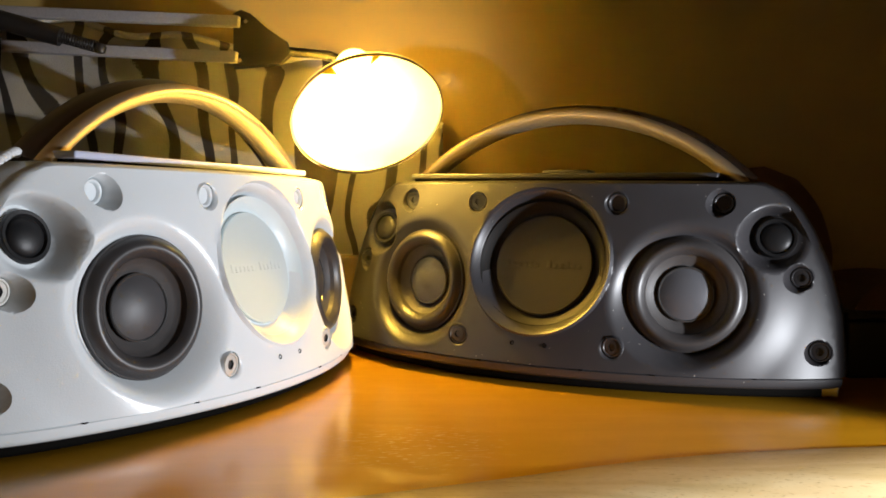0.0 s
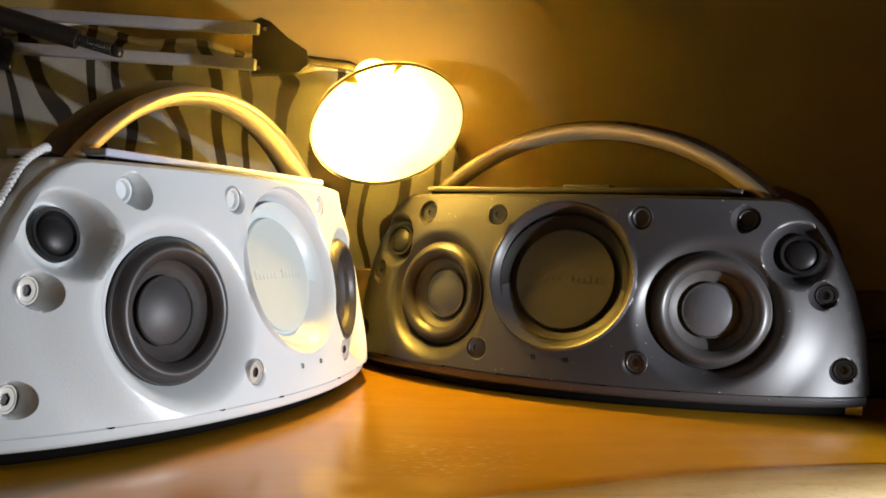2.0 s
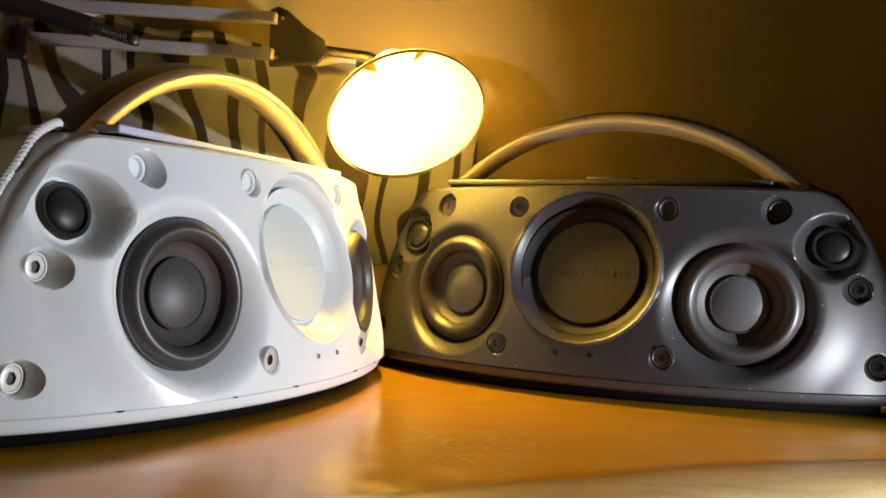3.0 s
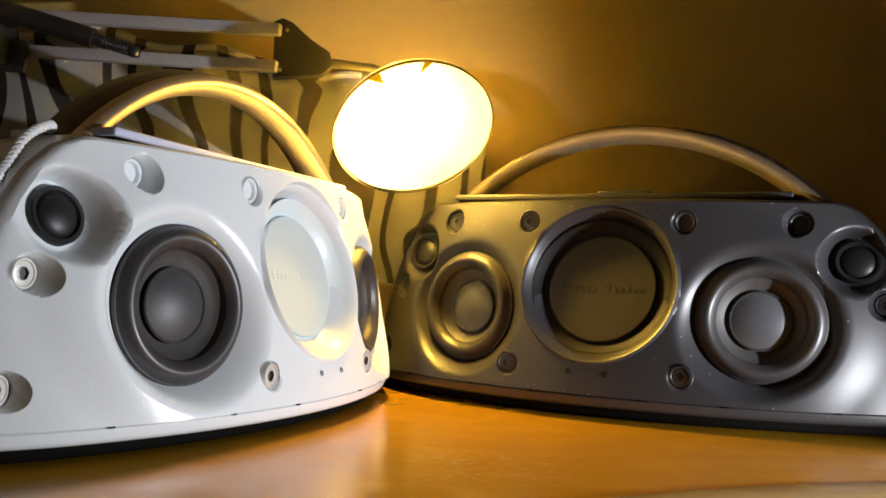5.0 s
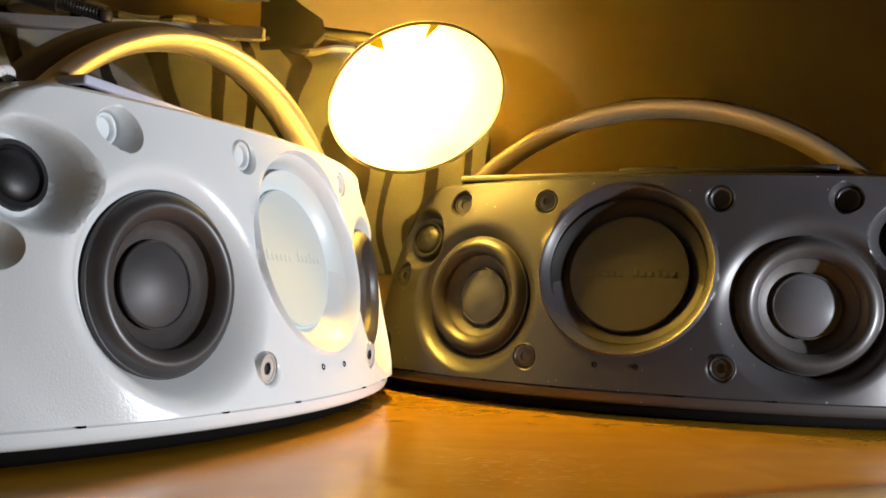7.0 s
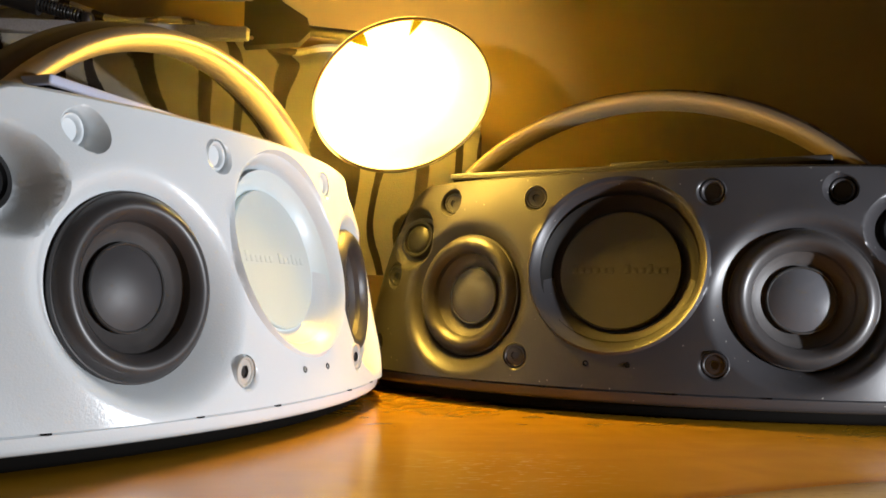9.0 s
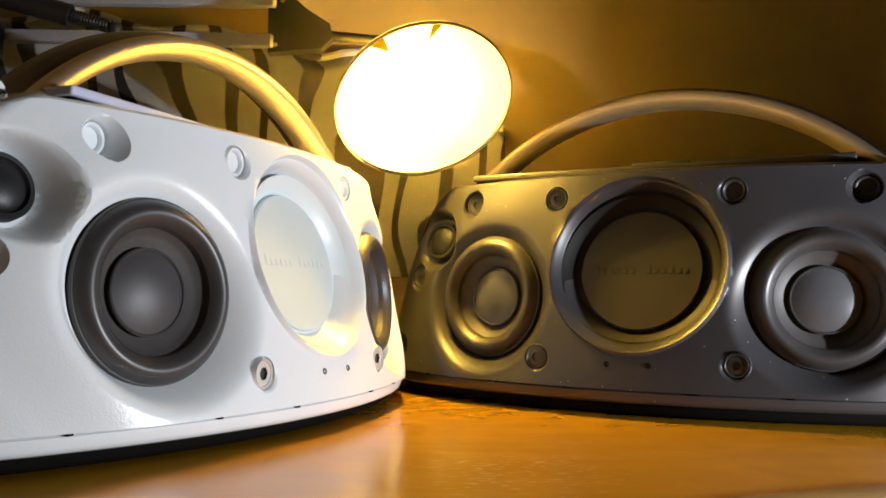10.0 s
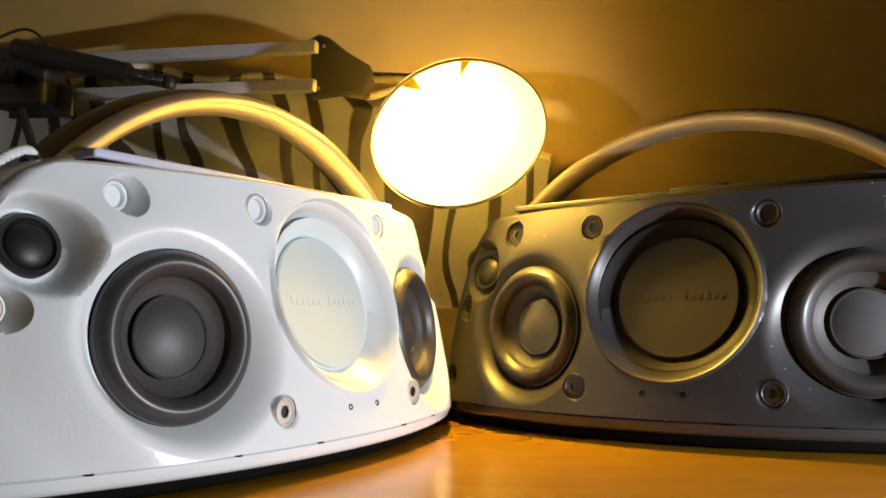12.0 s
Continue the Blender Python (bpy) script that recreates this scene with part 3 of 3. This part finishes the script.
def loudspeaker(white):
    sp = new("loudspeaker")
    skin = WHITE if white else BLACK
    # the last, black mesh is added to stand in for shade under the base
    for name, me in (("front_panel", panel_mesh(skin)), ("shell", shell_mesh(skin)), ("base", base_mesh(skin, 0.0012, 0.0160)), ("shade_skirt", base_mesh(HOLE_SHADE, 0.013, 0.0088))):
        new(name, me).parent = sp
    for s in (1, -1):
        woofer_parts(sp, s, CAP if white else CAP_GREY)
        tweeter_parts(sp, s)
        for k, seat in SEATS.items():
            screw_parts(sp, s, seat, (WHITE if k.startswith("top") else SCREW_GREY) if white else BLACK, SCREW_STEEL if white else SCREW_DARK, not (k.startswith("top") and (white or s > 0)))
        part("foot_cap", box(bmesh.new(), (s * 0.199 - 0.006, 0.066, 0.003), (s * 0.199 + 0.006, 0.078, 0.0165), 0.0015), CHROME, sp, "small chrome foot")
        for y in (0.088, 0.118):
            part("foot", lathe(bmesh.new(), [(0.0, 0.0), (0.008, 0.0), (0.009, 0.001), (0.009, 0.008)], Matrix.Translation((s * 0.1, y, 0)), 24), RUBBER, sp, "round rubber foot")
    for x in (-0.154, -0.09, -0.04, 0.04, 0.09, 0.154):
        y = panel_y(x, 0.0172)
        part("notch", box(bmesh.new(), (x - 0.0015, y - 0.0002, 0.0162), (x + 0.0015, y + 0.004, 0.0172), 0.0003), HOLE_SHADE, sp, "small dark notch in the seam")
    badge_parts(sp, WHITE_DISC if white else BLACK_DISC, WHITE_RING if white else BLACK_RING_SHADE)
    for x in (-0.0132, 0.0122):
        f = axis_frame((x, front_y(x, 0.0319) - 0.0002, 0.0319), (0, -1, 0.2))
        part("pinhole", lathe(bmesh.new(), [(0.0017, 0.0), (0.0014, 0.0004), (0.0010, -0.0002), (0.0, -0.0006)], f, 16), HOLE_SHADE, sp, "tiny dark pinhole")
    part("plate_gap", box(bmesh.new(), (-0.131, 0.0595, 0.1505), (0.119, 0.122, 0.1552), 0.0005), HOLE_SHADE, sp, "dark gap under the top plate")
    bm = box(bmesh.new(), (-0.133, 0.057, 0.1548), (0.121, 0.125, 0.1592), 0.0012)
    part("top_plate", bm, WHITE_RIM if white else BLACK, sp, "thin flat plate on the top")
    handle_part("handle", [(0.0745, -0.0060), (0.0718, -0.0035), (0.0708, -0.0008), (0.0716, 0.0016), (0.0740, 0.0030), (0.078, 0.0040), (0.088, 0.0020), (0.092, -0.003), (0.090, -0.0070), (0.085, -0.0085), (0.079, -0.0078)], STEEL, sp, "curved polished steel carrying handle")
    # back of the same steel handle, its dark reflection painted in
    handle_part("handle_dark_reflection", [(0.0790, 0.0036), (0.086, 0.0066), (0.096, 0.0078), (0.1, 0.005), (0.098, -0.002), (0.090, -0.004)], HANDLE_REFLECTION, sp, "back of the steel handle, dark room reflection in its colour")
    if not white:
        part("button", box(bmesh.new(), (-0.016, 0.062, 0.1585), (0.022, 0.080, 0.1618), 0.001), BLACK, sp, "low button strip on the top plate")
    return sp


black_speaker = loudspeaker(False)
black_speaker.matrix_world = pose(0.1899, 0.0001, 0, 0, 0, math.degrees(-0.5683))
tagged(black_speaker, "black plastic loudspeaker without its grille, steel handle, on the desk", "speaker", group="loudspeakers on the desk")
white_speaker = loudspeaker(True)
white_speaker.matrix_world = pose(0.0212, -0.0425, 0, 0, 0, math.degrees(1.12695))
tagged(white_speaker, "white plastic loudspeaker without its grille, steel handle, on the desk", "speaker", group="loudspeakers on the desk")


# ---- the desk lamp ----
def desk_lamp():
    lamp = tagged(new("desk_lamp"), "black and grey spring-arm desk lamp, lit, round shade", "lamp")
    f = axis_frame(LAMP_C, LAMP_N)
    part("shade", lathe(bmesh.new(), [(0.0600, -0.001), (0.0612, 0.0), (0.0618, -0.001), (0.0604, -0.004), (0.0500, -0.016), (0.0370, -0.032), (0.0260, -0.046), (0.0170, -0.052), (0.0150, -0.070), (0.0, -0.073)], f, 96), SHADE, lamp, "bell-shaped shade, made translucent for a glow on the wall")
    part("reflector", lathe(bmesh.new(), [(0.0600, -0.0012), (0.0590, -0.004), (0.0490, -0.0110), (0.0360, -0.0200), (0.0250, -0.0270), (0.0, -0.0300)], f, 96), REFLECTOR, lamp, "white enamelled inside of the shade")
    bulb = [(0.0, -0.012)] + [(0.0150 * math.sin(k * math.pi / 12), -0.026 + 0.0140 * math.cos(k * math.pi / 12)) for k in range(1, 10)] + [(0.009, -0.046)]
    part("bulb", lathe(bmesh.new(), bulb, f, 40), LIT, lamp, "glowing warm bulb")
    # tapering vent slots in the reflector, wide at the rim
    for spot, wide in (((0.040, 0.046, 0.234), 5), ((0.078, 0.036, 0.244), 3)):
        u = f.to_3x3().inverted() @ (Vector(spot) - LAMP_C)
        turn = math.atan2(u.y, u.x)
        bm = bmesh.new()
        rows = []
        for k in range(7):
            t = k / 6
            rad, dep = 0.0580 - 0.0190 * t, -0.0042 - 0.0128 * t
            half = radians(wide) * (1 - 0.92 * t ** 1.5)
            rows.append([bm.verts.new(f @ Vector((rad * math.cos(turn + half * q), rad * math.sin(turn + half * q), dep + 0.0006))) for q in (-1, 0, 1)])
        for a, b in zip(rows, rows[1:]):
            for q in (0, 1):
                bm.faces.new([a[q], a[q + 1], b[q + 1], b[q]])
        part("vent_slot", bm, VOID, lamp, "dark vent slot in the reflector")
    part("rim", lathe(bmesh.new(), [(0.0598, 0.0), (0.0606, 0.0012), (0.0616, 0.0012), (0.0620, 0.0), (0.0616, -0.001)], f, 96), CHROME, lamp, "thin bright rim of the shade")
    back = LAMP_C - LAMP_N * 0.066
    part("neck", sweep(bmesh.new(), [back, back + Vector((-0.02, 0.0, 0.008)), (0.000, 0.122, 0.260)], 0.004), ARM_BLACK, lamp)
    bm = bmesh.new()
    shape = [(-0.040, 0.244), (-0.040, 0.288), (-0.034, 0.291), (-0.026, 0.288), (-0.012, 0.276), (0.004, 0.266), (0.006, 0.256), (-0.002, 0.248)]
    fr = [bm.verts.new((x, 0.112, z)) for x, z in shape]
    bk = [bm.verts.new((x, 0.124, z)) for x, z in shape]
    bm.faces.new(fr)
    bm.faces.new(bk[::-1])
    for k in range(len(shape)):
        j = (k + 1) % len(shape)
        bm.faces.new([fr[k], fr[j], bk[j], bk[k]])
    plate = part("bracket", bm, ARM_BLACK, lamp, "black joint bracket", 20)
    for x, z in ((-0.030, 0.2815), (-0.0345, 0.2495)):
        part("bolt", lathe(bmesh.new(), [(0.0018, 0.0), (0.0016, 0.001), (0.0, 0.0014)], axis_frame((x, 0.112, z), (0, -1, 0)), 16), CHROME, plate, "small bright bolt")
    # the arm runs back towards the wall from the bracket to its elbow
    hinge = Matrix.Translation((-0.036, 0.112, 0.25))
    slant = hinge @ Matrix.Rotation(radians(-13), 4, "Z") @ Matrix.Rotation(radians(3.2), 4, "Y") @ Matrix.Diagonal((1.11, 1, 1.02, 1)) @ hinge.inverted()
    for z0, z1 in ((0.2755, 0.2845), (0.2470, 0.2560)):
        part("arm_bar", box(bmesh.new(), (-0.262, 0.106, z0), (-0.036, 0.115, z1), 0.001), ARM_GREY, lamp, "grey sparkling square arm tube")
    a, b = Vector((-0.26, 0.098, 0.284)), Vector((-0.143, 0.100, 0.2545))
    part("spring_tube", sweep(bmesh.new(), [a, a.lerp(b, 0.74)], 0.0078, 14), ARM_BLACK, lamp, "black tube over the spring")
    coil = []
    d = (b - a).normalized()
    u = d.cross(Vector((0, 1, 0))).normalized()
    v = d.cross(u)
    for k in range(300):
        t = k / 299
        w = 2 * math.pi * 15 * t
        coil.append(a.lerp(b, 0.70 + 0.27 * t) + (u * math.cos(w) + v * math.sin(w)) * 0.0042)
    part("spring", sweep(bmesh.new(), coil, 0.0008, 5), ARM_BLACK, lamp, "tight black coil spring", 60)
    part("spring_hook", lathe(bmesh.new(), [(0.0, 0.004), (0.004, 0.003), (0.005, 0.0), (0.004, -0.004), (0.0, -0.005)], Matrix.Translation(b), 16), ARM_BLACK, lamp)
    part("elbow", box(bmesh.new(), (-0.285, 0.085, 0.238), (-0.236, 0.112, 0.286), 0.004), ARM_BLACK, lamp, "black elbow joint")
    part("knob", lathe(bmesh.new(), [(0.0, 0.010), (0.008, 0.010), (0.0095, 0.008), (0.0095, 0.0), (0.007, -0.004), (0.007, -0.01)], axis_frame((-0.262, 0.076, 0.262), (0, -1, 0)), 18), ARM_BLACK, lamp, "black clamping knob")
    part("side_plate", box(bmesh.new(), (-0.278, 0.100, 0.232), (-0.222, 0.1045, 0.258), 0.0015), ARM_BLACK, lamp, "black side plate")
    part("post", sweep(bmesh.new(), [(-0.285, 0.150, 0.255), (-0.270, 0.150, 0.21), (-0.255, 0.130, 0.0)], 0.0035), ARM_BLACK, lamp, "thin black post to the desk clamp")
    part("clamp", box(bmesh.new(), (-0.282, 0.105, 0.0), (-0.228, 0.155, 0.022), 0.004), ARM_BLACK, lamp, "black desk clamp")
    part("wire", sweep(bmesh.new(), spline([(-0.29, 0.09, 0.292), (-0.265, 0.09, 0.300), (-0.25, 0.09, 0.297), (-0.238, 0.092, 0.284), (-0.225, 0.094, 0.279)]), 0.0012, 6), ARM_BLACK, lamp, "thin black wire")
    for ob in lamp.children:
        if ob.name.split(".")[0] in ("arm_bar", "elbow", "knob", "side_plate", "wire"):
            ob.data.transform(slant)
    return lamp


desk_lamp()


# ---- cloth, ledge and cord ----
def throw():
    bm = bmesh.new()
    nx, nz = 150, 50
    grid = []
    for i in range(nx + 1):
        x = -0.55 + 0.69 * i / nx
        col = []
        top = 0.284 + 0.006 * math.sin(x * 23) + 0.004 * math.sin(x * 61 + 1) - 0.022 * smoothstep((x + 0.05) / 0.05) - 0.055 * smoothstep((x - 0.04) / 0.08)
        for j in range(nz + 1):
            t = j / nz
            z = 0.086 + (top - 0.086) * t
            y = 0.185 + 0.005 * math.sin(x * 19 + 2.2 * t) + 0.004 * math.sin(x * 47 - 3 * t) + 0.010 * (1 - t) ** 3 * -1 + 0.010 * max(0, t - 0.93) / 0.07
            col.append(bm.verts.new((x, y, z)))
        grid.append(col)
    for a, b in zip(grid, grid[1:]):
        for j in range(nz):
            bm.faces.new([a[j], b[j], b[j + 1], a[j + 1]])
    rim = [Vector((c[nz].co.x, c[nz].co.y - 0.002, c[nz].co.z)) for c in grid]
    bmesh.ops.solidify(bm, geom=bm.faces[:], thickness=0.004)
    cloth = tagged(part("throw", bm, ZEBRA, None, "", 80), "zebra-striped plush throw hanging behind the speakers", "blanket")
    part("hem", sweep(bmesh.new(), rim, 0.0032, 8), ZEBRA, cloth, "rolled plush hem along the top")
    return cloth


throw()
tagged(part("ledge", box(bmesh.new(), (-0.56, 0.168, 0.0), (0.145, 0.2075, 0.086), 0.002), LEDGE), "low wooden ledge along the wall under the throw", "shelf")


def cord():
    m = white_speaker.matrix_world
    pts = spline([m @ Vector(p) for p in ((-0.136, 0.094, 0.1570), (-0.151, 0.082, 0.1570), (-0.166, 0.080, 0.1490), (-0.177, 0.080, 0.1340), (-0.186, 0.080, 0.1215), (-0.196, 0.082, 0.1000), (-0.206, 0.086, 0.0700))], 24)
    bm = bmesh.new()
    for strand in range(3):
        line = []
        for k, p in enumerate(pts):
            a = k * 0.55 + strand * 2 * math.pi / 3
            line.append(p + Vector((math.cos(a), 0.4 * math.sin(a), math.sin(a))) * 0.0013)
        sweep(bm, line, 0.0016, 7)
    return tagged(part("cord", bm, CORD, None, "", 60), "white braided cord over the white speaker's shoulder", "cord")


cord()


def bundle():
    bm = bmesh.new()
    rings = []
    for j in range(19):
        t = j / 18
        ring = []
        for k in range(40):
            a = 2 * math.pi * k / 40
            r = (1 - t ** 5) ** 0.5 if t < 1 else 0.0
            p = Vector((0.425 + 0.062 * r * math.cos(a), 0.130 + 0.040 * r * math.sin(a), 0.172 * t - 0.012 * t * r * math.cos(a - 0.6)))
            p += Vector((1, 0.6, 0)) * 0.008 * noise.noise(p * 28)
            ring.append(bm.verts.new(p))
        rings.append(ring)
    for a, b in zip(rings, rings[1:]):
        for k in range(40):
            bm.faces.new([a[k], a[(k + 1) % 40], b[(k + 1) % 40], b[k]])
    bm.faces.new(rings[0])
    return tagged(part("bag", bm, CLOTH, None, "", 80), "reddish brown cloth bag standing on the desk in shade", "bag")


bundle()


def shaded_box():
    crate = tagged(new("storage_box"), "black storage box on the desk in deep shade", "box")
    part("body", box(bmesh.new(), (0.452, 0.030, 0.0), (0.640, 0.165, 0.046), 0.003), ARM_BLACK, crate)
    part("lid", box(bmesh.new(), (0.450, 0.028, 0.0465), (0.642, 0.167, 0.053), 0.002), ARM_BLACK, crate)
    bm = bmesh.new()
    n = 24
    rows = []
    for i in range(n + 1):
        u = i / n
        lift = 0.0535 + 0.027 * (1 - (2 * u - 1) ** 6)
        rows.append([bm.verts.new((0.462 + 0.165 * u, 0.040 + 0.110 * j / 8, lift - 0.004 * math.sin(j * 0.9 + 5 * u) ** 2)) for j in range(9)])
    low = [[bm.verts.new((v.co.x, v.co.y, 0.0535)) for v in row] for row in rows]
    for a, b, c, d in zip(rows, rows[1:], low, low[1:]):
        for j in range(8):
            bm.faces.new([a[j], a[j + 1], b[j + 1], b[j]])
        bm.faces.new([a[0], b[0], d[0], c[0]])
        bm.faces.new([a[8], c[8], d[8], b[8]])
    tagged(part("folded_cloth", bm, CLOTH, None, "", 80), "reddish brown folded cloth lying on the black box", "cloth")
    return crate


shaded_box()
